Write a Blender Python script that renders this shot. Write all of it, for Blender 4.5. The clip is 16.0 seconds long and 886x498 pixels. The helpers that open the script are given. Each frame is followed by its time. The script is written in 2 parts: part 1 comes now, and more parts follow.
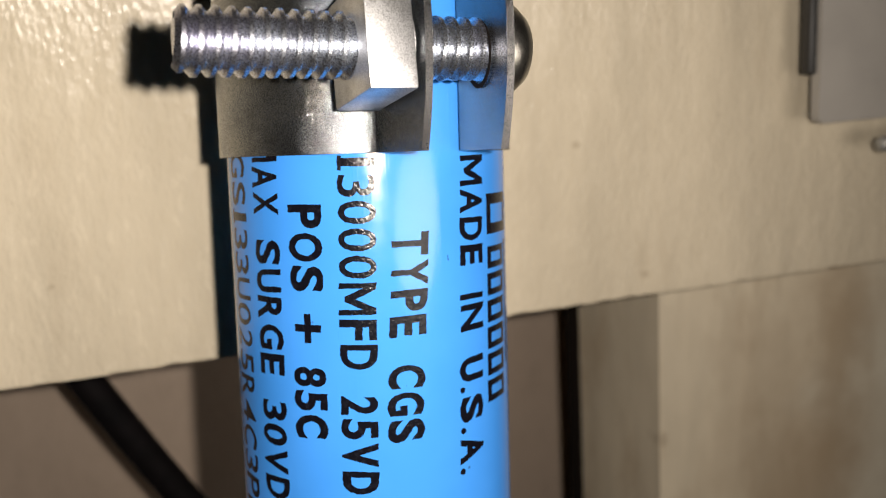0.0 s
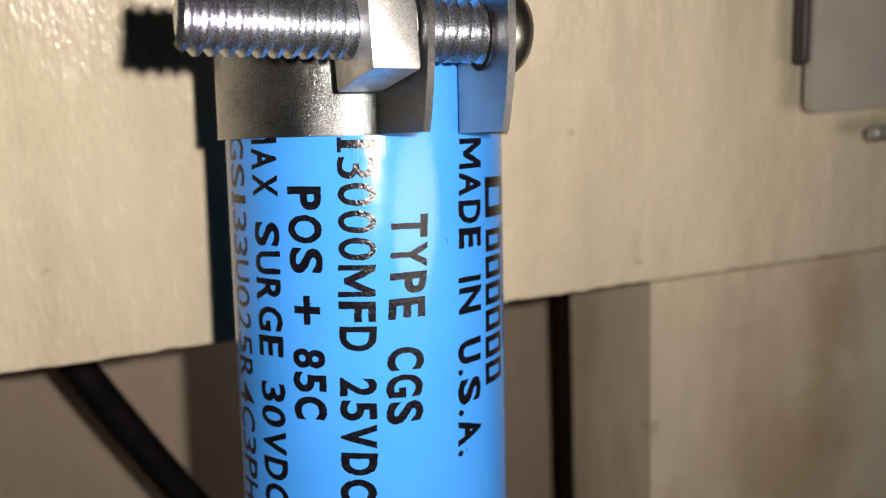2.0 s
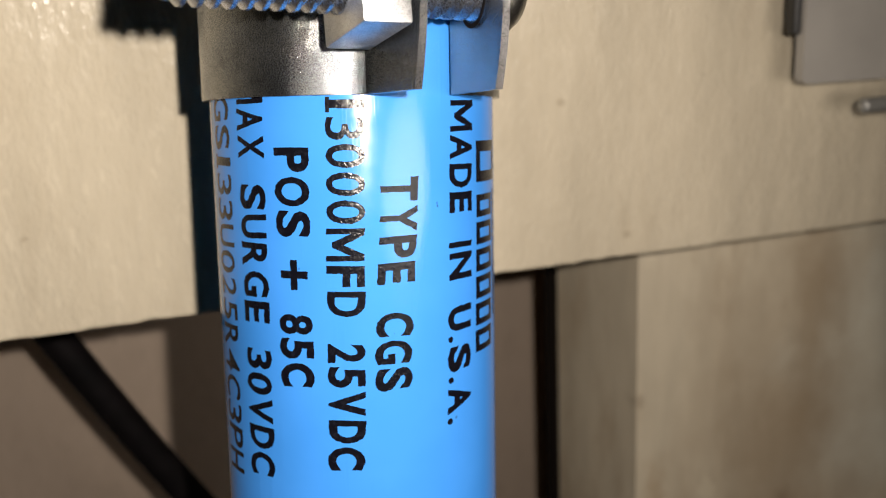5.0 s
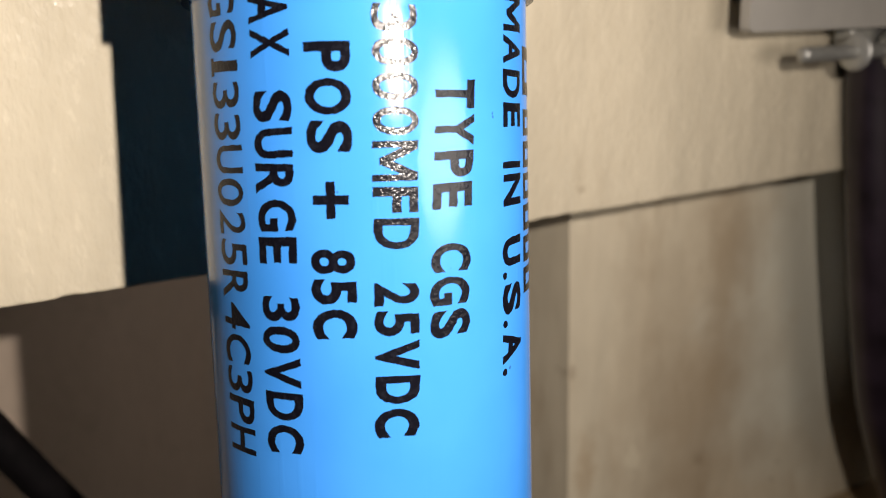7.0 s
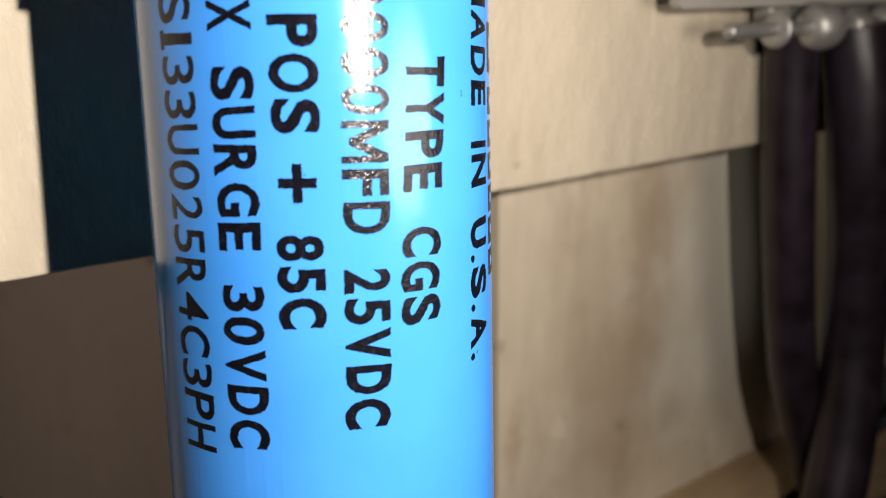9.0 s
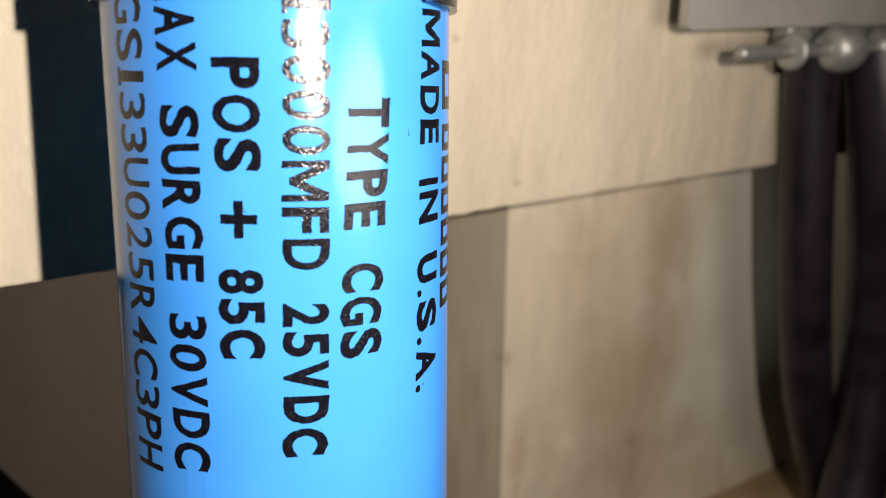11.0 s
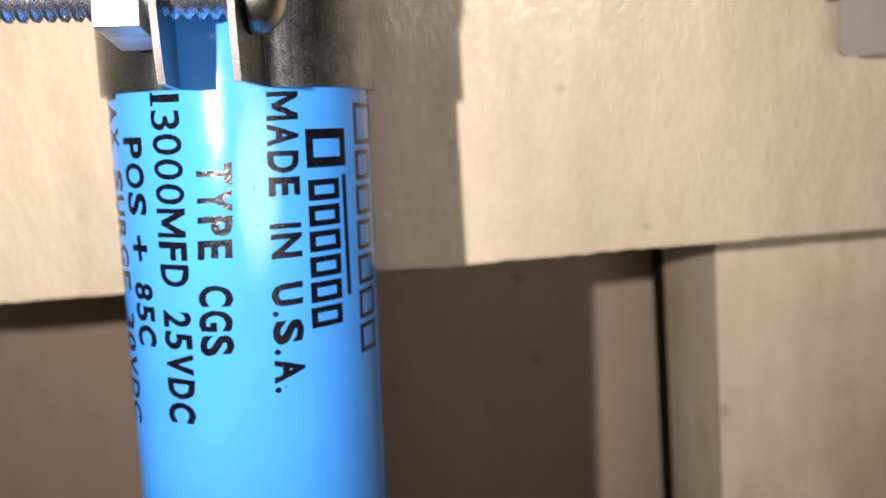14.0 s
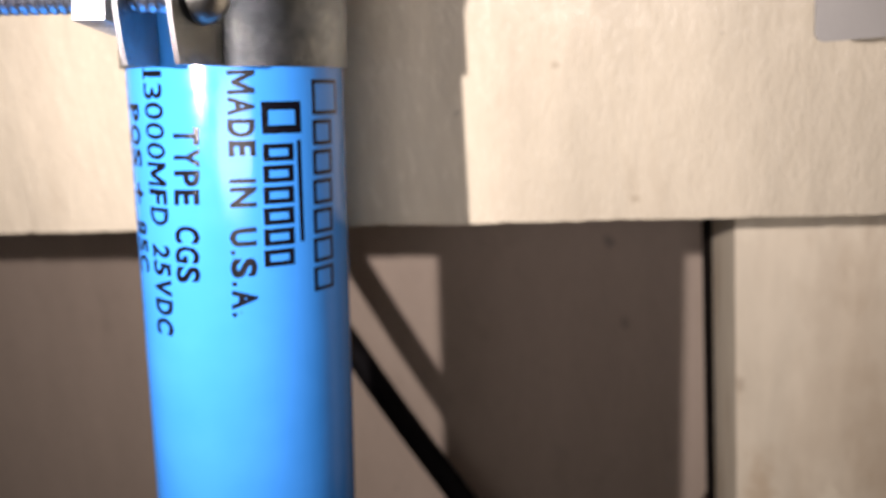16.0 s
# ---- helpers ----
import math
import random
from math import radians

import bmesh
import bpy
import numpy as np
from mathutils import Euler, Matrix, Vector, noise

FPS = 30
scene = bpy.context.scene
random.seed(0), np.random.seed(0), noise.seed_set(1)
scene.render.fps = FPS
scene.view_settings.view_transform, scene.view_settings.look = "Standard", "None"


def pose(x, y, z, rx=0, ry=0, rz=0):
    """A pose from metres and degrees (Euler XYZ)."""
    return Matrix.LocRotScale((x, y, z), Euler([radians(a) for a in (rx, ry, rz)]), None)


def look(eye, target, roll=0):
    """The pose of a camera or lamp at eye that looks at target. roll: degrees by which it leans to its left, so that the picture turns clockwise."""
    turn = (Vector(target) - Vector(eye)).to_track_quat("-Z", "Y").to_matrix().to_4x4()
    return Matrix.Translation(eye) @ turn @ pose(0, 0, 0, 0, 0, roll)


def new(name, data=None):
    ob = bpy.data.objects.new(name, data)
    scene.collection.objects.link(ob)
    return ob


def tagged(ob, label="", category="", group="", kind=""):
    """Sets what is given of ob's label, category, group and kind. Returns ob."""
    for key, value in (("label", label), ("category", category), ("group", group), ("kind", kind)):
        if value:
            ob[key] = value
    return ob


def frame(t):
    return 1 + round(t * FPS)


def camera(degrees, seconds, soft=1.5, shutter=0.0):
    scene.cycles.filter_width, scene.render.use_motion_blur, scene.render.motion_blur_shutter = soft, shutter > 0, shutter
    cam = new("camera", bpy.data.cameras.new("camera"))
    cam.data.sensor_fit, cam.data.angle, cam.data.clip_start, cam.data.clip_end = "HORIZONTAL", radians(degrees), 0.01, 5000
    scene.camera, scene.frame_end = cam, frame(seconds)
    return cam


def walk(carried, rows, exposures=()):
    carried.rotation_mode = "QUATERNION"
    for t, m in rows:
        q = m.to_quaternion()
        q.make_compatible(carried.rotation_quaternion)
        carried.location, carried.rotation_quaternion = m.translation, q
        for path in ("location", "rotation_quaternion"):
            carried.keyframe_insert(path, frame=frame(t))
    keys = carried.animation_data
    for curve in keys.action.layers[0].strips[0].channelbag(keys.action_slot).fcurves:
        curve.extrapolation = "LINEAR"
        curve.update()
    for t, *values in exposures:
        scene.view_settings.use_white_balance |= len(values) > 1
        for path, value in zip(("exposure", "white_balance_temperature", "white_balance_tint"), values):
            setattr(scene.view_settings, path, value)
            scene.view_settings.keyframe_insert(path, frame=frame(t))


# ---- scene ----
cam = camera(55.26, 16.0, soft=1.0)
LIFT = 1000.0  # height of the capacitor's origin over the floor, mm
# seconds, eye x, y, z in mm from the capacitor's origin, turn in degrees
ROWS = [
    (0, -20.69, -109.28, 12.37, 77.41, 3.53, -16.25),
    (0.5, -21.24, -109.33, 12.37, 77.16, 3.44, -16.58),
    (1, -21.66, -109.18, 12.11, 77.01, 3.31, -16.82),
    (1.5, -21.98, -109.26, 11.77, 76.91, 3.18, -16.96),
    (2, -22.07, -109.56, 11.40, 76.88, 3.11, -16.94),
    (2.5, -22.34, -109.89, 10.87, 76.93, 3.04, -17.01),
    (3, -22.41, -110.15, 10.36, 76.91, 3.02, -17.00),
    (5.5, -22.66, -105.74, 7.98, 75.39, 2.77, -18.41),
    (6, -25.20, -101.46, 4.10, 75.56, 3.23, -19.85),
    (6.5, -33.71, -92.55, 2.39, 74.50, 2.75, -25.52),
    (7, -40.03, -86.80, -1.90, 75.57, 1.76, -30.06),
    (7.5, -43.04, -82.80, -1.85, 74.38, 0.89, -33.37),
    (8, -43.68, -81.86, -1.63, 74.01, 0.68, -34.86),
    (8.5, -43.79, -81.38, -1.52, 73.77, 0.72, -35.89),
    (9, -43.78, -80.92, -1.30, 73.46, 0.73, -36.64),
    (9.5, -43.61, -80.31, -0.22, 73.54, 0.64, -37.14),
    (12, -22.72, -95.40, 4.10, 72.25, 0.20, -25.03),
    (12.5, -12.73, -100.08, 3.01, 72.28, 1.69, -19.12),
    (13, 2.42, -106.68, 3.01, 72.22, 3.94, -10.75),
    (13.5, 14.46, -112.45, 7.78, 71.37, 4.72, -5.85),
    (14, 35.98, -119.36, 4.61, 76.56, 5.90, 3.34),
    (14.5, 48.99, -123.45, 4.62, 75.01, 5.51, 7.95),
    (15, 63.12, -124.91, 2.85, 74.31, 5.86, 13.35),
    (15.5, 69.98, -126.39, 2.11, 75.17, 5.77, 15.37),
    (16, 77.01, -129.07, 5.36, 74.97, 5.51, 17.16),
]
walk(cam, [(t, pose(x / 1000, y / 1000, (z + LIFT) / 1000, rx, ry, rz)) for t, x, y, z, rx, ry, rz in ROWS],
     exposures=((0.0, 0.08, 6500, 11), (5.5, 0.08, 6500, 11), (7.0, 0.46, 6450, 11), (9.5, 0.68, 6400, 13), (12.0, 0.5, 6600, 12), (13.0, 0.36, 6750, 13), (14.0, 0.62, 6400, 15), (14.5, 0.8, 6100, 19), (16.0, 0.88, 6050, 19)))
cam.data.dof.use_dof = True
cam.data.dof.focus_distance = 0.088
cam.data.dof.aperture_fstop = 27.0


def mm(*v):
    """A place in mm from the capacitor's origin, in the world's metres."""
    return Vector((v[0] / 1000, v[1] / 1000, (v[2] + LIFT) / 1000))


# ---- light ----
world = bpy.data.worlds.new("world")
scene.world = world
world.use_nodes = True
world.node_tree.nodes["Background"].inputs[0].default_value = (1.0, 0.93, 0.85, 1)
world.node_tree.nodes["Background"].inputs[1].default_value = 0.008

# the hand-held torch beside the lens, where it is held at the start
torch = bpy.data.lights.new("torch", "AREA")
torch.energy = 0.235
torch.color = (1.0, 0.895, 0.785)
torch.shape, torch.size = "DISK", 0.0026
torch_start = new("torch_start", torch)
torch_start.matrix_world = look(mm(-11, -113, 15), mm(-44, 38, -22))
# second lamp, added: a fixed soft fill standing in for the torch's later sweep
sweep = bpy.data.lights.new("sweep_fill", "AREA")
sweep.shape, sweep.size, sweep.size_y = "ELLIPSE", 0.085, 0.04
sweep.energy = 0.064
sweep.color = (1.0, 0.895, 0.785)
fill_end = new("fill_end", sweep)
fill_end.matrix_world = look(mm(56, -124, -8), mm(-4, 30, -28))


# ---- materials ----
def shader(name, colour, rough=0.5, metal=0.0):
    m = bpy.data.materials.new(name)
    m.use_nodes = True
    b = m.node_tree.nodes["Principled BSDF"]
    b.inputs["Base Color"].default_value = (*colour, 1)
    b.inputs["Roughness"].default_value = rough
    b.inputs["Metallic"].default_value = metal
    return m, m.node_tree, b


def grain(tree, scale, detail=3.0, stretch=(1, 1, 1), rough=0.55):
    """A noise in object space at a scale per metre."""
    c = tree.nodes.new("ShaderNodeTexCoord")
    p = tree.nodes.new("ShaderNodeMapping")
    p.inputs["Scale"].default_value = stretch
    n = tree.nodes.new("ShaderNodeTexNoise")
    n.inputs["Scale"].default_value = scale
    n.inputs["Detail"].default_value = detail
    n.inputs["Roughness"].default_value = rough
    tree.links.new(c.outputs["Object"], p.inputs[0])
    tree.links.new(p.outputs[0], n.inputs["Vector"])
    return n.outputs[0]


def ramp(tree, source, low, high, a=0.3, b=0.7):
    r = tree.nodes.new("ShaderNodeValToRGB")
    r.color_ramp.elements[0].position, r.color_ramp.elements[1].position = a, b
    r.color_ramp.elements[0].color = (*low, 1)
    r.color_ramp.elements[1].color = (*high, 1)
    tree.links.new(source, r.inputs[0])
    return r.outputs[0]


def level(tree, source, low, high, a=0.3, b=0.7):
    r = tree.nodes.new("ShaderNodeMapRange")
    for key, v in (("From Min", a), ("From Max", b), ("To Min", low), ("To Max", high)):
        r.inputs[key].default_value = v
    tree.links.new(source, r.inputs[0])
    return r.outputs[0]


def mixed(tree, kind, factor, a, b):
    n = tree.nodes.new("ShaderNodeMixRGB")
    n.blend_type = kind
    for k, v in enumerate((factor, a, b)):
        if isinstance(v, (int, float)):
            n.inputs[k].default_value = v
        elif isinstance(v, tuple):
            n.inputs[k].default_value = (*v, 1)
        else:
            tree.links.new(v, n.inputs[k])
    return n.outputs[0]


def relief(tree, b, source, depth, strength=1.0, before=None):
    n = tree.nodes.new("ShaderNodeBump")
    n.inputs["Distance"].default_value = depth
    n.inputs["Strength"].default_value = strength
    tree.links.new(source, n.inputs["Height"])
    if before:
        tree.links.new(before, n.inputs["Normal"])
    tree.links.new(n.outputs[0], b.inputs["Normal"])
    return n.outputs[0]


def spot(t, col, centre, radii, tint, strength, soft=0.5):
    """A stain or lightened patch of its own shape: centre and radii in mm, edges broken by noise."""
    c = t.nodes.new("ShaderNodeTexCoord")
    away = t.nodes.new("ShaderNodeVectorMath")
    away.operation = "SUBTRACT"
    away.inputs[1].default_value = mm(*centre)
    ratio = t.nodes.new("ShaderNodeVectorMath")
    ratio.operation = "DIVIDE"
    ratio.inputs[1].default_value = [v / 1000 for v in radii]
    size = t.nodes.new("ShaderNodeVectorMath")
    size.operation = "LENGTH"
    edge = t.nodes.new("ShaderNodeMath")
    edge.operation = "ADD"
    t.links.new(c.outputs["Object"], away.inputs[0])
    t.links.new(away.outputs[0], ratio.inputs[0])
    t.links.new(ratio.outputs[0], size.inputs[0])
    t.links.new(size.outputs["Value"], edge.inputs[0])
    t.links.new(level(t, grain(t, 900 / radii[0], 4), -0.7, 0.7, 0.25, 0.75), edge.inputs[1])
    return mixed(t, "MIX", level(t, edge.outputs[0], strength, 0.0, 1.0 - soft, 1.0 + soft), col, tint)


def cream_paint(name, base, dark, rough=0.42, streak=1.0, dirt=0.35, run=0.8, spread=0.58, tone=0.84, spots=()):
    """Old brushed cream gloss paint on wood: streaks, pits and stains."""
    m, t, b = shader(name, base, rough)
    wide = grain(t, 70, 3, (1, 1, 0.16))
    fine = grain(t, 420, 4, (1, 1, 0.35))
    stain = grain(t, 55, 5, (1, 1, run), 0.7)
    speck = grain(t, 210, 2)
    col = ramp(t, wide, tuple(c * tone for c in base), base, 0.35, 0.62)
    col = mixed(t, "MIX", level(t, stain, 0.0, dirt, spread, spread + 0.16), col, dark)
    col = mixed(t, "MIX", level(t, speck, 0.0, 0.55, 0.755, 0.79), col, tuple(c * 0.45 for c in dark))
    col = mixed(t, "MULTIPLY", 0.25, col, ramp(t, fine, (0.8, 0.78, 0.75), (1, 1, 1), 0.3, 0.6))
    for one in spots:
        col = spot(t, col, *one)
    t.links.new(col, b.inputs["Base Color"])
    t.links.new(level(t, fine, rough - 0.06, rough + 0.12), b.inputs["Roughness"])
    n = relief(t, b, grain(t, 75, 2, (1.0, 1.0, 0.55)), 0.0022 * streak, 0.3)
    n = relief(t, b, grain(t, 230, 3, (1.0, 1.0, 0.3)), 0.0006 * streak, 0.36, n)
    n = relief(t, b, grain(t, 1000, 3, (1, 1, 0.45)), 0.0003 * streak, 0.7, n)
    return m


def plated(name, base=(0.72, 0.73, 0.75), rough=0.27, pit=1.0, size=6000, warm=(0.60, 0.59, 0.50), speckle=0.3, metal=1.0):
    """Zinc-plated steel: clouded, slightly pitted, faintly yellow."""
    m, t, b = shader(name, base, rough, metal)
    cloud = grain(t, 260, 4)
    speck = grain(t, size, 2)
    col = ramp(t, cloud, tuple(c * 0.72 for c in base), base, 0.35, 0.62)
    col = mixed(t, "MIX", level(t, grain(t, 120, 3), 0.0, 0.35, 0.5, 0.7), col, warm)
    t.links.new(col, b.inputs["Base Color"])
    t.links.new(level(t, speck, rough - 0.03, rough + 0.05), b.inputs["Roughness"])
    col = mixed(t, "MULTIPLY", speckle, col, ramp(t, speck, (0.28, 0.28, 0.30), (1, 1, 1), 0.38, 0.56))
    t.links.new(col, b.inputs["Base Color"])
    relief(t, b, speck, 0.00004 * pit, 0.6)
    return m


RAIL = cream_paint("cream_rail_paint", (0.715, 0.635, 0.485), (0.46, 0.36, 0.24), 0.2, 1.25, 0.22, 0.35, spots=(
    ((61.6, 38, -31.9), (0.9, 9, 0.8), (0.34, 0.27, 0.18), 0.4, 0.4), ((47.4, 38, -4.8), (0.7, 9, 0.6), (0.34, 0.27, 0.18), 0.4, 0.4),
    ((33, 38, 21), (0.5, 9, 1.6), (0.5, 0.42, 0.30), 0.6, 0.3), ((-47, 38, -20), (0.6, 9, 0.5), (0.34, 0.26, 0.17), 0.35, 0.4)))
STILE = cream_paint("cream_stile_paint", (0.73, 0.645, 0.49), (0.42, 0.31, 0.19), 0.48, 0.35, 0.5, 0.3, 0.52, spots=(
    # first a grey-green patch, its colour raised to offset the lamp's falloff there
    ((172, 65.5, -72), (34, 60, 66), (0.75, 0.72, 0.60), 0.85, 0.4), ((126, 65.5, -104), (20, 60, 40), (0.36, 0.26, 0.16), 0.6, 0.8),
    ((134, 65.5, -66), (6, 60, 34), (0.40, 0.30, 0.19), 0.5, 0.7), ((126.5, 65.5, -120), (2.0, 60, 2.0), (0.22, 0.14, 0.08), 0.4, 0.6),
    ((102, 65.5, -113), (2.2, 60, 4.0), (0.74, 0.66, 0.50), 0.7, 0.4), ((81.6, 65.5, -83.6), (1.0, 60, 1.6), (0.20, 0.13, 0.07), 0.4, 0.5),
    ((86, 65.5, -111), (2.5, 60, 8), (0.40, 0.26, 0.13), 0.35, 0.6), ((84, 65.5, -44), (1.5, 60, 5), (0.74, 0.66, 0.50), 0.6, 0.5)))
PANEL = cream_paint("cream_panel_paint", (0.76, 0.615, 0.49), (0.46, 0.37, 0.28), 0.55, 0.18, 0.3, tone=0.95, spots=(
    ((37.2, 190, -82.4), (2.1, 30, 2.1), (0.24, 0.19, 0.16), 0.6, 0.5), ((42, 190, -116), (1.5, 30, 2.4), (0.30, 0.24, 0.19), 0.5, 0.5)))
STEEL = plated("zinc_plate", (0.35, 0.375, 0.395), 0.15, 3.0, 8000, speckle=1.0, metal=0.95)
EDGE = plated("sheared_steel_edge", (0.17, 0.17, 0.17), 0.3, 3.2, 8000, (0.14, 0.135, 0.13), 1.0)
BOLT = plated("zinc_bolt", (0.68, 0.72, 0.80), 0.26, 0.9, 5500, (0.50, 0.45, 0.62), 0.35, 0.98)
NUT = plated("zinc_nut", (0.86, 0.87, 0.88), 0.42, 1.2, 7000, speckle=0.45)
HEAD = plated("worn_bolt_head", (0.44, 0.43, 0.40), 0.3, 1.2)
DULL = plated("dull_zinc", (0.46, 0.455, 0.43), 0.42, 1.0, metal=0.6)

SLEEVE, t, b = shader("blue_shrink_sleeve", (0.050, 0.265, 0.77), 0.2)
b.inputs["Specular IOR Level"].default_value = 0.4
col = ramp(t, grain(t, 70, 3), (0.040, 0.232, 0.68), (0.050, 0.262, 0.76), 0.3, 0.7)
col = mixed(t, "MIX", level(t, grain(t, 640, 2), 0.0, 0.7, 0.765, 0.78), col, (0.02, 0.06, 0.16))
t.links.new(col, b.inputs["Base Color"])
t.links.new(level(t, grain(t, 320, 4), 0.12, 0.2), b.inputs["Roughness"])
n = relief(t, b, grain(t, 90, 2), 0.0004, 0.12)
relief(t, b, level(t, grain(t, 800, 2, (1, 1, 0.07)), 0.0, 1.0, 0.6, 0.72), 0.00003, 0.3, n)
INK, t, b = shader("black_ink", (0.006, 0.006, 0.010), 0.2)
b.inputs["Specular IOR Level"].default_value = 0.27
t.links.new(ramp(t, grain(t, 1500, 4), (0.004, 0.004, 0.007), (0.011, 0.012, 0.018), 0.5, 0.8), b.inputs["Base Color"])
relief(t, b, grain(t, 3000, 2), 0.00007, 0.8)
ALUM = plated("aluminium", (0.78, 0.78, 0.78), 0.34)
PHENOLIC, t, b = shader("black_phenolic", (0.02, 0.02, 0.02), 0.45)
relief(t, b, grain(t, 900, 3), 0.0001)
RUBBER, t, b = shader("black_cable_rubber", (0.012, 0.011, 0.013), 0.6)
b.inputs["Specular IOR Level"].default_value = 0.1
t.links.new(ramp(t, grain(t, 130, 4), (0.004, 0.004, 0.0045), (0.011, 0.009, 0.010)), b.inputs["Base Color"])
relief(t, b, grain(t, 500, 3), 0.0003, 0.5)
HOSE, t, b = shader("dark_hose", (0.02, 0.017, 0.02), 0.36)
t.links.new(ramp(t, grain(t, 110, 4), (0.007, 0.004, 0.006), (0.026, 0.017, 0.026)), b.inputs["Base Color"])
relief(t, b, grain(t, 420, 3), 0.0001, 0.3)
GREY, t, b = shader("grey_enamel", (0.36, 0.34, 0.315), 0.4)
t.links.new(ramp(t, grain(t, 60, 4), (0.32, 0.305, 0.28), (0.38, 0.36, 0.33)), b.inputs["Base Color"])
relief(t, b, grain(t, 1100, 3), 0.0001, 0.5)
BLACK, t, b = shader("black_gap_strip", (0.007, 0.005, 0.004), 0.9)
b.inputs["Specular IOR Level"].default_value = 0.1
relief(t, b, grain(t, 400, 3), 0.0003)
WOOD, t, b = shader("bare_tan_wood", (0.42, 0.30, 0.17), 0.6)
t.links.new(ramp(t, grain(t, 60, 5, (0.15, 1, 1)), (0.30, 0.20, 0.10), (0.48, 0.36, 0.22)), b.inputs["Base Color"])
relief(t, b, grain(t, 300, 4, (0.1, 1, 1)), 0.0006)
BROWN, t, b = shader("brown_stained_wood", (0.10, 0.06, 0.035), 0.7)
t.links.new(ramp(t, grain(t, 90, 5, (1, 1, 0.2)), (0.05, 0.03, 0.018), (0.14, 0.085, 0.05)), b.inputs["Base Color"])
relief(t, b, grain(t, 300, 4), 0.0006)
ROOM, t, b = shader("room_wall_paint", (0.30, 0.28, 0.26), 0.8)
t.links.new(ramp(t, grain(t, 2, 4), (0.26, 0.245, 0.225), (0.33, 0.31, 0.285)), b.inputs["Base Color"])
BLUEGREY, t, b = shader("blue_grey_plastic", (0.05, 0.055, 0.07), 0.5)
t.links.new(ramp(t, grain(t, 70, 4), (0.04, 0.045, 0.06), (0.065, 0.068, 0.082)), b.inputs["Base Color"])


# ---- builders ----
def lm(*v):
    """Millimetres in a thing's own space."""
    return Vector(v) / 1000


def mesh_of(bm, name, material, smooth=None):
    bmesh.ops.recalc_face_normals(bm, faces=bm.faces)
    me = bpy.data.meshes.new(name)
    bm.to_mesh(me)
    bm.free()
    me.materials.append(material)
    if smooth is not None:
        for p in me.polygons:
            p.use_smooth = True
        me.set_sharp_from_angle(angle=radians(smooth))
    return me


def part(name, bm, material, parent=None, label="", smooth=35):
    ob = new(name, mesh_of(bm, name, material, smooth))
    ob.parent = parent
    if label:
        ob["label"] = label
    return ob


def base(name, at, label, category, turn=None, kind="", group=""):
    ob = new(name)
    ob.empty_display_size = 0.01
    ob.matrix_world = Matrix.Translation(at) @ (turn.to_4x4() if turn else Matrix())
    return tagged(ob, label, category, group, kind)


def block(bm, lo, hi, bevel=0.0, place=lm):
    """A box between two corners in mm, with bevelled edges."""
    lo, hi = Vector(lo), Vector(hi)
    made = bmesh.ops.create_cube(bm, size=1)["verts"]
    for v in made:
        v.co = place(*[(a + b) / 2 + c * (b - a) for a, b, c in zip(lo, hi, v.co)])
    if bevel:
        edges = list({e for v in made for e in v.link_edges})
        bmesh.ops.bevel(bm, geom=edges, offset=bevel / 1000, segments=3, profile=0.5, affect="EDGES")
    return bm


def prism(bm, outline, depth, place):
    """A solid from an outline of (a, b) and two depths, by place(a, b, d)."""
    rings = [[bm.verts.new(place(a, b, d)) for a, b in outline] for d in depth]
    n = len(outline)
    bm.faces.new(rings[0])
    bm.faces.new(rings[1][::-1])
    for i in range(n):
        bm.faces.new((rings[0][i], rings[1][i], rings[1][(i + 1) % n], rings[0][(i + 1) % n]))
    return bm


def lathe(bm, profile, place, n=48):
    """A turned solid from (radius, height); place(x, y, height)."""
    rings = []
    for r, h in profile:
        if r < 1e-6:
            rings.append([bm.verts.new(place(0, 0, h))])
        else:
            rings.append([bm.verts.new(place(r * math.cos(2 * math.pi * i / n), r * math.sin(2 * math.pi * i / n), h)) for i in range(n)])
    for a, b in zip(rings, rings[1:]):
        for i in range(n):
            j = (i + 1) % n
            quad = [a[i % len(a)], a[j % len(a)], b[j % len(b)], b[i % len(b)]]
            quad = [v for k, v in enumerate(quad) if v not in quad[:k]]
            if len(quad) > 2:
                bm.faces.new(quad)
    return bm


def tube(bm, path, radius, n=20):
    """A round cable along a list of points, with closed ends."""
    pts = [Vector(p) for p in path]
    side, rings = Vector((0, 1, 0)), []
    for i, p in enumerate(pts):
        ahead = (pts[min(i + 1, len(pts) - 1)] - pts[max(i - 1, 0)]).normalized()
        u = ahead.cross(side).normalized()
        w = ahead.cross(u).normalized()
        rings.append([bm.verts.new(p + radius * (math.cos(a) * u + math.sin(a) * w)) for a in [2 * math.pi * k / n for k in range(n)]])
    for a, b in zip(rings, rings[1:]):
        for i in range(n):
            bm.faces.new((a[i], a[(i + 1) % n], b[(i + 1) % n], b[i]))
    bm.faces.new(rings[0])
    bm.faces.new(rings[-1][::-1])
    return bm


def smooth_path(points, steps=10):
    """A Catmull-Rom curve through points."""
    p = [Vector(q) for q in points]
    p = [2 * p[0] - p[1], *p, 2 * p[-1] - p[-2]]
    out = []
    for a, b, c, d in zip(p, p[1:], p[2:], p[3:]):
        for k in range(steps):
            s = k / steps
            out.append(0.5 * (2 * b + (c - a) * s + (2 * a - 5 * b + 4 * c - d) * s * s + (3 * b - a - 3 * c + d) * s ** 3))
    return out + [p[-2]]


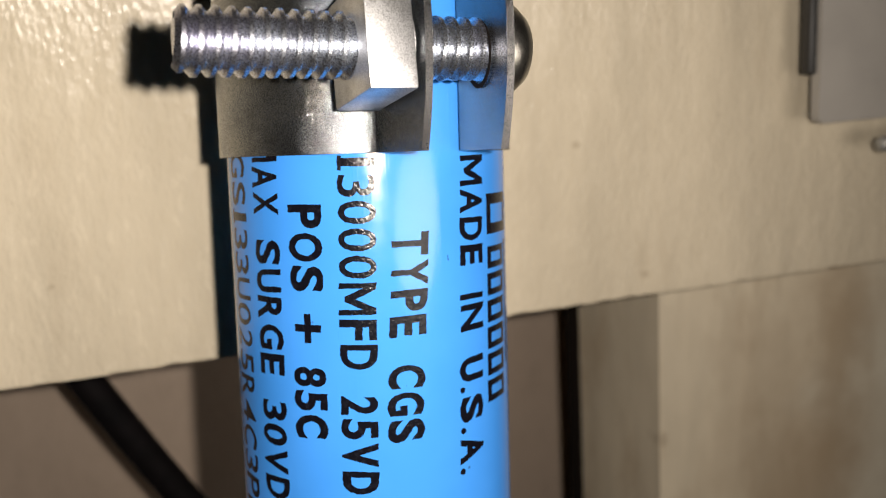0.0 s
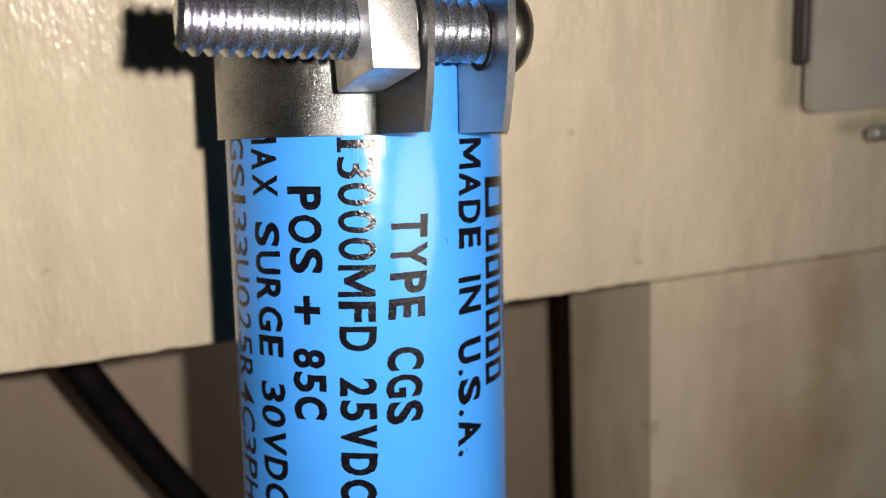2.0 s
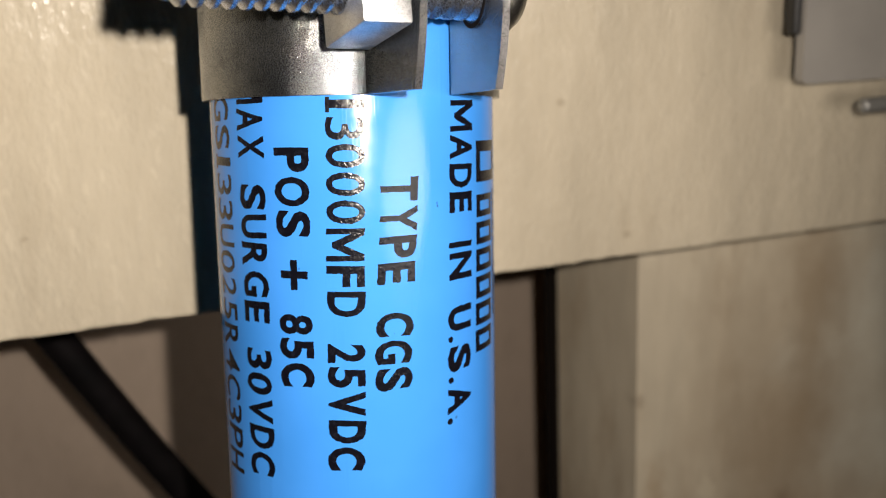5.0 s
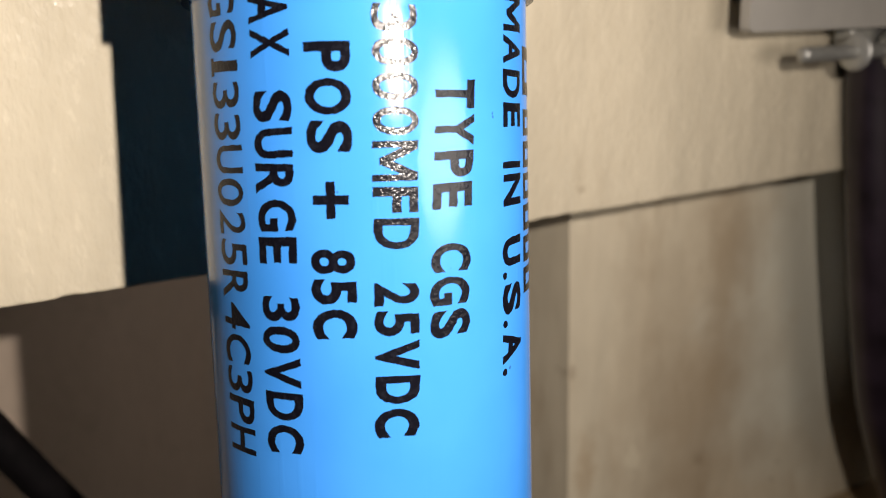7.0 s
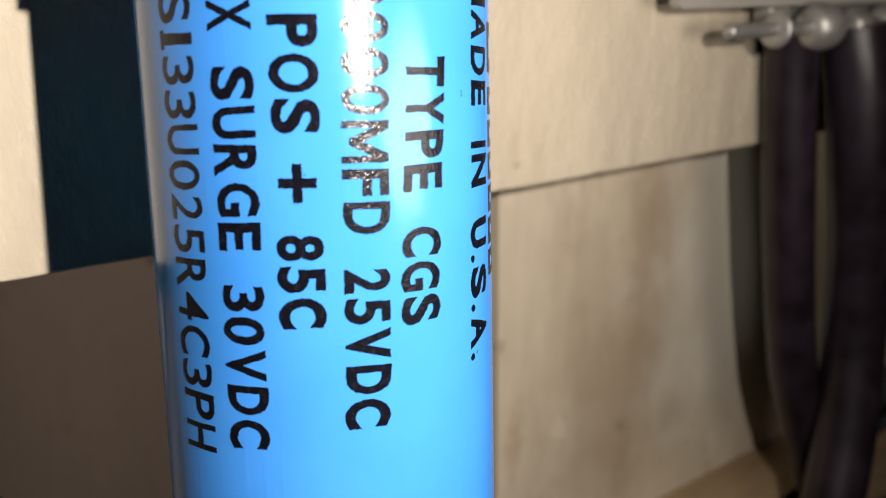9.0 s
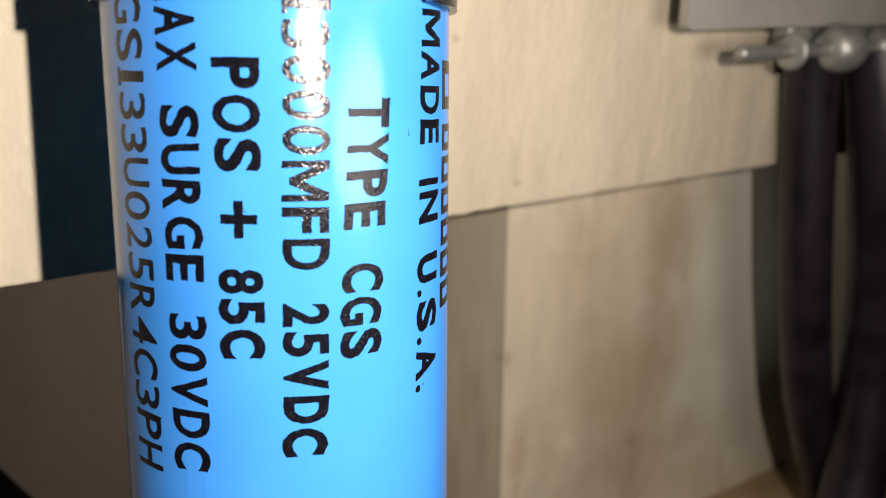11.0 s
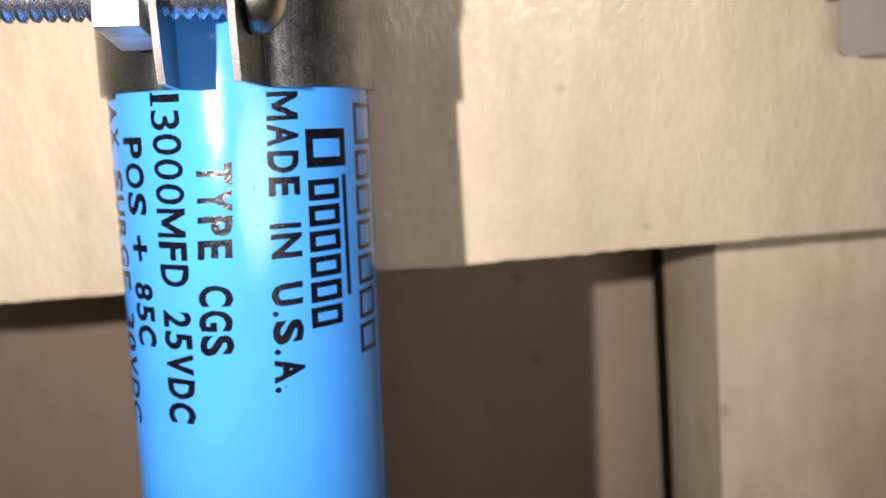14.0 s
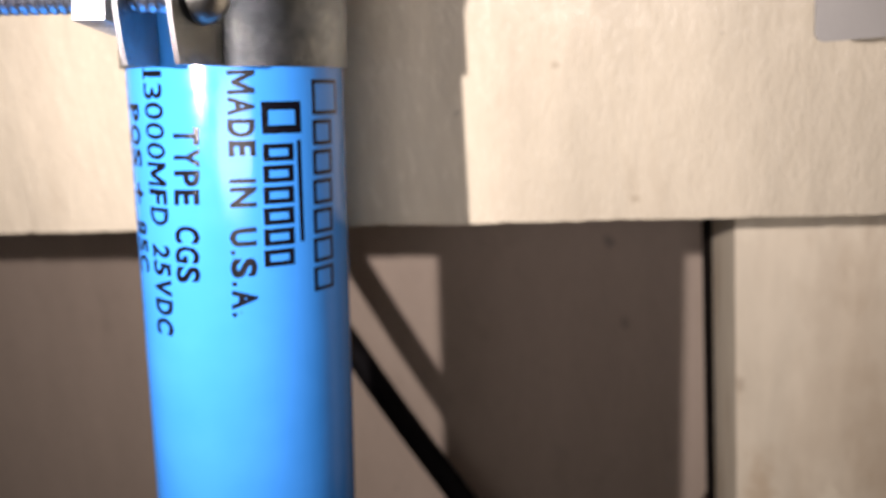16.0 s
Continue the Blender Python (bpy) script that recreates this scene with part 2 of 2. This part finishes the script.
# ---- the cabinet behind ----
def rail_board():
    """The cream top board: its lower edge is chipped and wavy."""
    bm = bmesh.new()
    xs = np.linspace(-420, 460, 660)
    def low(x, k):
        wave = 0.35 * noise.noise((x * 0.06, k, 0)) + 0.28 * noise.noise((x * 0.35, k, 3))
        chip = max(0.0, noise.noise((x * 0.22, k, 9)) - 0.25) * 1.9
        return -36.6 + (wave + chip) * (0.6 if x < 10 else 1.0 if x < 66 else 0.35)
    ring = []
    for x in xs:
        e = low(x, 0.0)
        ring.append([bm.verts.new(mm(x, 38.0, 120)), bm.verts.new(mm(x, 38.0, e + 0.8)), bm.verts.new(mm(x, 38.25, e + 0.25)), bm.verts.new(mm(x, 38.9, e)),
                     bm.verts.new(mm(x, 65.3, -36.8)), bm.verts.new(mm(x, 65.3, 120))])
    for a, b in zip(ring, ring[1:]):
        for i in range(6):
            j = (i + 1) % 6
            bm.faces.new((a[i], b[i], b[j], a[j]))
    bm.faces.new(ring[0])
    bm.faces.new(ring[-1][::-1])
    return bm


rail = part("wall_rail", rail_board(), RAIL, smooth=40)
tagged(rail, "cream painted wooden rail with a chipped lower edge", "board", kind="structure")

bm = bmesh.new()
prism(bm, [(80.7, 65.6), (81.2, 65.35), (458, 65.5), (460, 66), (460, 100.5), (75.6, 100.5)], (-152.0, 120), lambda a, b, d: mm(a, b, d))
stile = part("wall_stile", bm, STILE)
tagged(stile, "worn cream painted upright post with brown stains", "post", kind="structure")

bm = bmesh.new()
prism(bm, [(75.5, 100.6), (73.0, 103.0), (73.4, 104.2), (92, 104.5), (92, 100.6)], (-420, 120), lambda a, b, d: mm(a, b, d))
strip = part("trim_strip", bm, BLACK)
tagged(strip, "black strip in the gap behind the upright post", "trim", kind="structure")

bm = bmesh.new()
block(bm, (-900, 190, -996), (1100, 206, 700), 0.0, mm)
panel = part("wall_back", bm, PANEL)
tagged(panel, "scuffed cream painted back panel in shade", "wall", kind="structure")

bm = bmesh.new()
prism(bm, [(120, 40), (420, 40), (420, 104), (120, 104)], (-176, -152.1), lambda a, b, d: mm(a, b, d))
ledge = part("ledge", bm, WOOD)
tagged(ledge, "bare tan wooden ledge under the upright post", "shelf", kind="structure")

bm = bmesh.new()
prism(bm, [(62, -164), (68, -152), (72.5, -141), (80, -139), (84, -139), (84, -164)], (104.7, 112), lambda a, b, d: mm(a, d, b))
gusset = part("trim_gusset", bm, BROWN)
tagged(gusset, "brown stained wooden corner block at the gap", "block", kind="structure")

# the dark room round the bench
for name, lo, hi in (("floor", (-1500, -1500, -1020), (1500, 1500, -998)), ("wall_south", (-1500, -1520, -1000), (1500, -1500, 1500)),
                     ("wall_west", (-1520, -1500, -1000), (-1500, 1500, 1500)), ("wall_east", (1500, -1500, -1000), (1520, 1500, 1500)),
                     ("wall_north", (-1500, 1500, -1000), (1500, 1520, 1500)), ("ceiling", (-1520, -1520, 1500), (1520, 1520, 1520))):
    bm = bmesh.new()
    block(bm, lo, hi, 0.0, mm)
    tagged(part(name, bm, ROOM), "dim plain painted room " + name.split("_")[0], name.split("_")[0], kind="structure")

# ---- the capacitor ----
LEAN_TURN = Matrix.Rotation(0.06236, 3, "Y") @ Matrix.Rotation(-0.09737, 3, "X")
R = 17.8


def on_can(phi, z, r=R):
    """A place on the can: degrees round from the front, height and radius in mm."""
    a = radians(phi)
    return lm(r * math.sin(a), -r * math.cos(a), z)


capacitor = base("capacitor", mm(0, 0, 0), "glossy sky-blue capacitor can with black print, in a clamp", "capacitor", LEAN_TURN)
bm = bmesh.new()
lathe(bm, [(0, -84), (14.6, -84), (15.4, -84.3), (16.8, -84.2), (17.6, -83.4), (R, -82.4), (R, -60), (R, -30), (R, 0), (R, 26), (17.6, 27), (16.8, 27.6), (15.2, 27.4), (14.8, 26.4), (0, 26.4)],
      lambda x, y, z: lm(x, y, z), 128)
can = part("sleeve", bm, SLEEVE, capacitor, "glossy blue plastic sleeve", 50)
bm = bmesh.new()
lathe(bm, [(0, 26.5), (14.4, 26.5), (14.4, 28.2), (13.6, 28.8), (0, 28.8)], lambda x, y, z: lm(x, y, z), 48)
part("top_disc", bm, PHENOLIC, capacitor, "black moulded end disc")
for sx in (-5.5, 5.5):
    bm = bmesh.new()
    lathe(bm, [(0, 28.85), (4.2, 28.85), (4.2, 31.4), (3.9, 31.8), (1.8, 31.8), (1.6, 30.2), (0, 30.2)], lambda x, y, z: lm(x + sx, y, z), 32)
    part("terminal", bm, ALUM, capacitor, "round aluminium screw terminal")


def glyph(char, weight):
    """Triangles of one character of the built-in font, in its own units."""
    curve = bpy.data.curves.new("glyph", "FONT")
    curve.body, curve.resolution_u, curve.offset = char, 5, weight
    ob = bpy.data.objects.new("glyph", curve)
    scene.collection.objects.link(ob)
    dg = bpy.context.evaluated_depsgraph_get()
    me = bpy.data.meshes.new_from_object(ob.evaluated_get(dg))
    bpy.data.objects.remove(ob)
    bpy.data.curves.remove(curve)
    return me


# widths of the characters as parts of their height, and the gap between two
WIDE = {"0": 0.62, "1": 0.42, "2": 0.54, "3": 0.58, "4": 0.62, "5": 0.58, "8": 0.56, "A": 0.66, "C": 0.68, "D": 0.66, "E": 0.57, "F": 0.55, "G": 0.68, "H": 0.62,
        "I": 0.13, "M": 0.84, "N": 0.62, "O": 0.72, "P": 0.60, "R": 0.64, "S": 0.66, "T": 0.64, "U": 0.62, "V": 0.70, "X": 0.68, "Y": 0.70, "+": 0.84, ".": 0.16}
GAP = 0.115


def ragged(bm):
    """Uneven edges of the stamped ink: the rim is cut fine and wanders a little."""
    rim = [e for e in bm.edges if e.is_boundary and (Vector((e.verts[0].co.x, e.verts[0].co.y * 0.31, 0)) - Vector((e.verts[1].co.x, e.verts[1].co.y * 0.31, 0))).length > 0.45]
    bmesh.ops.subdivide_edges(bm, edges=rim, cuts=4)
    for v in bm.verts:
        p = (v.co.x * 1.9, v.co.y * 0.6, 0.0)
        v.co.x += 0.075 * noise.noise(p)
        v.co.y += 0.26 * noise.noise((p[0], p[1], 7.3))
    return bm


def wrapped(bm):
    """Bend a flat mesh, x along the can downwards from z, y in degrees, round the can."""
    for k in range(-90, 100, 3):
        bmesh.ops.bisect_plane(bm, geom=[*bm.verts, *bm.edges, *bm.faces], plane_co=(0, k, 0), plane_no=(0, 1, 0), dist=1e-6)
    for v in bm.verts:
        v.co = on_can(v.co.y, v.co.x, R + 0.03)
    return bm


def printed(text, start, end, height, weight=0.045):
    """One word of print down the can, a mesh a character. start, end: (degrees of the foot line, z); height: degrees."""
    unit = (start[1] - end[1]) / (sum(WIDE[c] for c in text) + GAP * (len(text) - 1))
    at = 0.0
    for c in text:
        w = WIDE[c] * unit
        bm, me = bmesh.new(), glyph(c, weight * (0.7 if c.isdigit() and weight > 0.035 else 0.35 if c.isdigit() else 0.7 if c == "+" else 1.0))
        co = [v.co.copy() for v in me.vertices]
        polys = [list(p.vertices) for p in me.polygons]
        bpy.data.meshes.remove(me)
        if c == "M":
            g = 0.14 + weight
            co = [Vector((x, y, 0)) for x, y in ((0, 0), (0, 1), (g + 0.04, 1), (0.5, 0.45), (0.96 - g, 1), (1, 1), (1, 0), (1 - g, 0), (1 - g, 0.64), (0.58, 0.16), (0.42, 0.16), (g, 0.64), (g, 0))]
            polys = [(0, 1, 11, 12), (1, 2, 11), (2, 3, 10, 11), (3, 9, 10), (3, 4, 8, 9), (4, 5, 8), (5, 6, 7, 8)]
        lo, hi = [Vector((f(v.x for v in co), f(v.y for v in co), 0)) for f in (min, max)]
        tall = height * (0.20 if c == "." else 0.78 if c == "+" else 1.0)
        lift = height * (0.10 if c == "+" else 0.0)
        tilt = random.uniform(-0.012, 0.012)
        rise = random.uniform(-0.25, 0.25)

        def spread(x, y):
            x = 0.2 + 0.55 * x if c == "1" else x
            u = at + x * w + tilt * (y - 0.5) * tall
            foot = start[0] + (end[0] - start[0]) * u / (start[1] - end[1])
            return Vector((start[1] - u, foot + lift + rise + y * tall, 0))

        verts = [bm.verts.new(spread((v.x - lo.x) / (hi.x - lo.x), (v.y - lo.y) / (hi.y - lo.y))) for v in co]
        for p in polys:
            bm.faces.new([verts[i] for i in p])
        if c == "1":
            bm.faces.new([bm.verts.new(spread(x, y)) for x, y in ((-0.3, 0), (1.4, 0), (1.4, 0.11), (-0.3, 0.11))])
        part("printed_character", wrapped(ragged(bm)), INK, can, smooth=None)
        at += w + GAP * unit


def bar(z0, z1, a, c):
    """A plain printed bar on the can, from z to z and from degrees to degrees."""
    bm = bmesh.new()
    bm.faces.new([bm.verts.new((z, d, 0)) for z, d in ((z0, a), (z1, a), (z1, c), (z0, c))])
    return part("printed_bar", wrapped(bm), INK, can, smooth=None)


for words, start, end, height, weight in (
        ((("CGS133U025R4C3PH", 4.9, -44.0),), (-78.3, 4.9), (-80.6, -44.0), 13.6, 0.014),
        ((("MAX", 3.6, -5.7), ("SURGE", -8.6, -24.5), ("30VDC", -27.6, -43.0, 0.006)), (-59.3, 3.0), (-61.2, -42.6), 13.4, 0.030),
        ((("POS", -4.5, -14.4), ("+", -16.9, -20.3), ("85C", -23.1, -31.5, 0.014)), (-42.0, -4.3), (-42.8, -31.3), 13.6, 0.034),
        ((("13000", 0.9, -12.9), ("MFD", -13.4, -23.3), ("25VDC", -26.4, -41.2, 0.016)), (-21.9, 0.7), (-25.3, -41.2), 13.7, 0.030),
        ((("TYPE", -7.9, -19.8), ("CGS", -23.1, -32.1)), (-3.3, -8.0), (-7.6, -32.0), 14.1, 0.036),
        ((("MADE", 0.5, -12.4), ("IN", -15.8, -20.2), ("U.S.A.", -23.4, -37.5, 0.010)), (25.6, 0.3), (21.9, -37.5), 13.0, 0.036)):
    foot_at = lambda z: start[0] + (end[0] - start[0]) * (start[1] - z) / (start[1] - end[1])
    for word, top, low, *heavier in words:
        printed(word, (foot_at(top), top), (foot_at(low), low), height, weight + sum(heavier))


def mark(z0, z1, a, c, thick, across):
    """A plain hollow box of print: thick in mm along the can, across in degrees."""
    bm = bmesh.new()
    outer = [bm.verts.new((z, d, 0)) for z, d in ((z0, a), (z1, a), (z1, c), (z0, c))]
    inner = [bm.verts.new((z, d, 0)) for z, d in ((z0 - thick, a + across), (z1 + thick, a + across), (z1 + thick, c - across), (z0 - thick, c - across))]
    for i in range(4):
        j = (i + 1) % 4
        bm.faces.new((outer[i], outer[j], inner[j], inner[i]))
    return part("printed_mark", wrapped(bm), INK, can, smooth=None)


# two makers' marks as rows of plain boxes, the first with a rule over it
mark(-4.2, -9.1, 41.0, 62.0, 1.3, 3.4)
for k in range(6):
    top, foot = -10.6 - k * 3.3, 41.0 - 0.35 * k
    mark(top, top - 2.7, foot, foot + 16.0, 0.78, 3.0)
bar(-10.2, -26.3, 59.0, 61.4)
mark(-0.9, -6.4, 69.5, 92.0, 0.62, 2.4)
for k in range(6):
    top, foot = -7.2 - k * 4.75, 69.3 - 0.5 * k
    mark(top, top - 4.0, foot, foot + 15.5, 0.62, 2.4)

# ---- the clamp round the can ----
EAR_TURN = LEAN_TURN @ Matrix.Rotation(radians(9.0), 3, "Z")
clamp = base("can_clamp", mm(0, 0, 0), "zinc-plated steel ring clamp bolted round the blue can", "clamp", EAR_TURN)
LOW, TOP, INNER, OUTER = 1.0, 22.4, 17.86, 18.66
LEFT, RIGHT = -5.2, 5.0  # middles of the ears across


def band():
    """The bent strip: ear, curl, ring round the back, curl, ear, as one sheet with thickness; the ears end in a shallow curve."""
    mid, line = (INNER + OUTER) / 2, []
    a0 = math.degrees(math.asin((RIGHT + 0.9) / mid))
    a1 = math.degrees(math.asin((-LEFT + 0.9) / mid))
    n, m = 110, 10
    root0, root1 = mid * math.cos(radians(a0)) + 1.0, mid * math.cos(radians(a1)) + 1.0
    line += [(RIGHT - 1.3 + 1.3 * k / 8, -30.2 + (30.2 - root0) * k / 8, 1 - k / 8) for k in range(9)]
    for k in range(n + 1):
        a = a0 + (360 - a0 - a1) * k / n
        line.append((mid * math.sin(radians(a)), -mid * math.cos(radians(a)), 0.0))
    line += [(LEFT + 0.7 * k / 8, -root1 - (29.0 - root1) * k / 8, k / 8) for k in range(9)]
    bm, th, rings = bmesh.new(), (OUTER - INNER) / 2, []
    for i, (x, y, far) in enumerate(line):
        p, q = line[max(i - 1, 0)], line[min(i + 1, len(line) - 1)]
        d = Vector((q[0] - p[0], q[1] - p[1])).normalized()
        ring = []
        for s in (-1, 1):
            for j in range(m + 1):
                u = j / m if s < 0 else 1 - j / m
                bulge = 1.7 * far * (1 - (2 * u - 1) ** 2)
                ring.append(bm.verts.new(lm(x - s * th * d.y, y + s * th * d.x - bulge, LOW + (TOP - LOW) * u)))
        rings.append(ring)
    count = len(rings[0])
    for a, b in zip(rings, rings[1:]):
        for i in range(count):
            bm.faces.new((a[i], a[(i + 1) % count], b[(i + 1) % count], b[i]))
    for ring in (rings[0], rings[-1]):
        for j in range(m):
            bm.faces.new((ring[j], ring[j + 1], ring[count - 2 - j], ring[count - 1 - j])).material_index = 1
    sharp = [e for e in bm.edges if len(e.link_faces) == 2 and e.calc_face_angle(0) > 1.2]
    bmesh.ops.bevel(bm, geom=sharp, offset=0.00012, segments=2, profile=0.5, affect="EDGES")
    return bm


strap = part("strap", band(), STEEL, clamp, "bent plated steel strap", 32)
strap.data.materials.append(EDGE)
BOLT_R, BOLT_Z = -25.0, 11.4


def bolt_place(x, y, h):
    """Along the bolt: h runs from its head to its tip."""
    return lm(-h, BOLT_R + x, BOLT_Z + y)


def threaded(length, start, radius=3.25, pitch=1.47, n=36):
    """A screw thread as one winding surface."""
    bm, rings = bmesh.new(), []
    steps = int((length - start) / pitch * n)
    shape = ((0.0, 0.80), (0.36, 1.0), (0.62, 1.0), (0.98, 0.80))
    prev = None
    for i in range(steps + 1):
        a = 2 * math.pi * i / n
        h = start + pitch * i / n
        end = min(1.0, (length + pitch - h) / 1.6, 1.0)
        worn = 1 + 0.012 * noise.noise((i * 0.21, 0, 0)) + 0.02 * max(0, noise.noise((i * 0.09, 5, 0)) - 0.3)
        row = [bm.verts.new(bolt_place(worn * radius * s * end ** 0.3 * math.cos(a), worn * radius * s * end ** 0.3 * math.sin(a), h + (f - 0.5) * pitch)) for f, s in shape]
        if prev:
            for k in range(3):
                bm.faces.new((prev[k], prev[k + 1], row[k + 1], row[k]))
        prev = row
    lathe(bm, [(0, start - 3), (radius * 0.81, start - 3), (radius * 0.81, length - 0.3), (radius * 0.6, length + 0.1), (0, length + 0.1)], bolt_place, n)
    return bm


bolt = part("bolt", threaded(26.9, -5.0), BOLT, clamp, "long zinc-plated threaded bolt", 48)
bm = bmesh.new()
lathe(bm, [(0, -4.9), (5.0, -4.9), (5.1, -5.3), (4.8, -6.8), (3.9, -8.0), (2.4, -8.8), (0, -9.1)], bolt_place, 40)
part("bolt_head", bm, HEAD, bolt, "domed round bolt head", 40)
bm = bmesh.new()
square = [(7.6 * math.cos(radians(90 * k + 37)), 7.6 * math.sin(radians(90 * k + 37))) for k in range(4)]
prism(bm, square, (5.75, 10.7), lambda a, b, d: bolt_place(a, b, d))
bmesh.ops.bevel(bm, geom=list(bm.edges), offset=0.00035, segments=2, profile=0.5, affect="EDGES")
part("nut", bm, NUT, bolt, "bright square nut")
bm = bmesh.new()
lathe(bm, [(2.6, 5.3), (4.4, 5.3), (4.4, 5.7), (2.6, 5.7), (2.6, 5.3)], bolt_place, 32)
part("washer", bm, NUT, bolt)
# no hole is cut: a flat black ring paints its shade on the ear
bm = bmesh.new()
lathe(bm, [(3.0, -3.72), (3.5, -3.72), (3.5, -3.66), (3.0, -3.66), (3.0, -3.72)], lambda x, y, h: bolt_place(x, y - 0.5, h - 0.109 * x), 36)
part("hole_shade", bm, BLACK, strap, "flat black ring for the shade in the bolt hole")
bm = bmesh.new()
block(bm, (-5, 18.9, 6), (5, 41.0, 16), 0.5, lambda x, y, z: lm(x, y, z))
part("mounting_foot", bm, DULL, clamp, "steel foot behind the strap that holds it to the rail")

# ---- the loose black cable behind the rail ----
def cable_at(z):
    k = (z + 60) / 10
    return mm(-53.4 - 4.81 * k + 0.08 * k * k, 103.2 - 0.55 * k, z)


bm = bmesh.new()
tube(bm, smooth_path([mm(-128, 66.5, 60), mm(-105, 80, 20)] + [cable_at(z) for z in range(-20, -260, -20)] + [mm(120, 140, -330), mm(240, 158, -430), mm(330, 162, -620), mm(340, 164, -900), mm(342, 164, -996)], 8), 0.0041)
cable = part("cable", bm, RUBBER, smooth=60)
tagged(cable, "loose black rubber cable hanging behind the cream rail", "cable")

# ---- the grey box on the rail ----
box = base("grey_box", mm(130, 38, 0), "flat grey enamelled steel box with a rounded cover on the rail", "box")
at_box = lambda x, y, z: lm(x - 127.8, y - 38, z - 1.1)
bm = bmesh.new()
block(bm, (97, 29.6, 3.0), (203, 37.95, 88), 1.0, at_box)
part("body", bm, PHENOLIC, box, "dark body of the box")
bm = bmesh.new()
def rounded(x0, x1, z0, z1, r, n=6):
    pts = []
    for cx, cz, a in ((x1 - r, z1 - r, 0), (x0 + r, z1 - r, 90), (x0 + r, z0 + r, 180), (x1 - r, z0 + r, 270)):
        pts += [(cx + r * math.cos(radians(a + 90 * k / n)), cz + r * math.sin(radians(a + 90 * k / n))) for k in range(n + 1)]
    return pts
prism(bm, rounded(90.6, 207, -2.8, 92, 1.5), (27.2, 29.5), lambda a, b, d: at_box(a, d, b))
bmesh.ops.bevel(bm, geom=[e for e in bm.edges if e.calc_face_angle(0) > 1.2], offset=0.0006, segments=3, profile=0.5, affect="EDGES")
part("cover", bm, GREY, box, "grey enamelled cover with rounded corners")
bm = bmesh.new()
block(bm, (89.2, 28.4, 6.4), (96.9, 31.5, 26), 0.7, at_box)
part("latch", bm, PHENOLIC, box, "dark side latch")

# ---- the cable grip under the box ----
grip = base("cable_grip", mm(130, 24, -8.5), "dull zinc cable grip with domed nuts under the grey box", "cable clamp")
along = lambda x, y, h: lm(h - 126, x, y)
bm = bmesh.new()
lathe(bm, [(0, 99.8), (0.9, 100.0), (1.5, 100.6), (1.5, 172), (0, 172)], along, 24)
part("screw", bm, DULL, grip, "long thin screw")
for h, r, w in ((116.6, 3.9, 1.8), (133.5, 5.2, 10.0), (148.5, 3.9, 7.5), (161.5, 4.2, 8.5)):
    bm = bmesh.new()
    lathe(bm, [(0, h - w / 2)] + [(r * math.sin(math.pi * k / 10) ** 0.5, h - w / 2 * math.cos(math.pi * k / 10)) for k in range(1, 10)] + [(0, h + w / 2)], along, 32)
    part("domed_nut", bm, DULL, grip, "rounded zinc nut", 50)
bm = bmesh.new()
block(bm, (124, -1.0, -1.0), (172, 4.0, 4.8), 1.0, lambda x, y, z: lm(x - 126, y + 7, z))
part("saddle", bm, DULL, grip, "bent zinc saddle bar")

for label, path, r in (
        ("dark rubber hose hanging straight from the cable grip", [(137, 30, -9), (139.5, 31, -22), (144, 31, -50), (149, 31, -75), (155, 31, -98), (164, 31, -118), (176, 31, -142), (186, 31, -170), (190, 31, -300), (190, 31, -998)], 6.2),
        ("thick dark rubber hose bowed outward below the cable grip", [(152, 24, -9), (154, 22, -22), (157.5, 21, -42), (162.5, 21, -62), (164.8, 21, -82), (164, 20, -98), (161, 18, -116), (154, 16, -138), (144, 15, -170), (132, 15, -300), (130, 15, -998)], 7.7)):
    bm = bmesh.new()
    tube(bm, smooth_path([mm(*p) for p in path], 10), r / 1000, 28)
    tagged(part("hose", bm, HOSE, smooth=60), label, "hose", "hoses under the cable grip")

bm = bmesh.new()
block(bm, (212, 42, -152.0), (330, 64, -142.3), 4.0, mm)
tagged(part("plastic_case", bm, BLUEGREY), "small blue-grey plastic case lying on the ledge", "case")

bm = bmesh.new()
tube(bm, smooth_path([mm(120, 38.6, -186), mm(150, 38.6, -160), mm(182, 38.6, -147), mm(236, 38.6, -136), mm(320, 38.6, -124)], 8), 0.0013)
tagged(part("cord", bm, RUBBER, smooth=60), "thin black cord along the edge of the ledge", "cord")
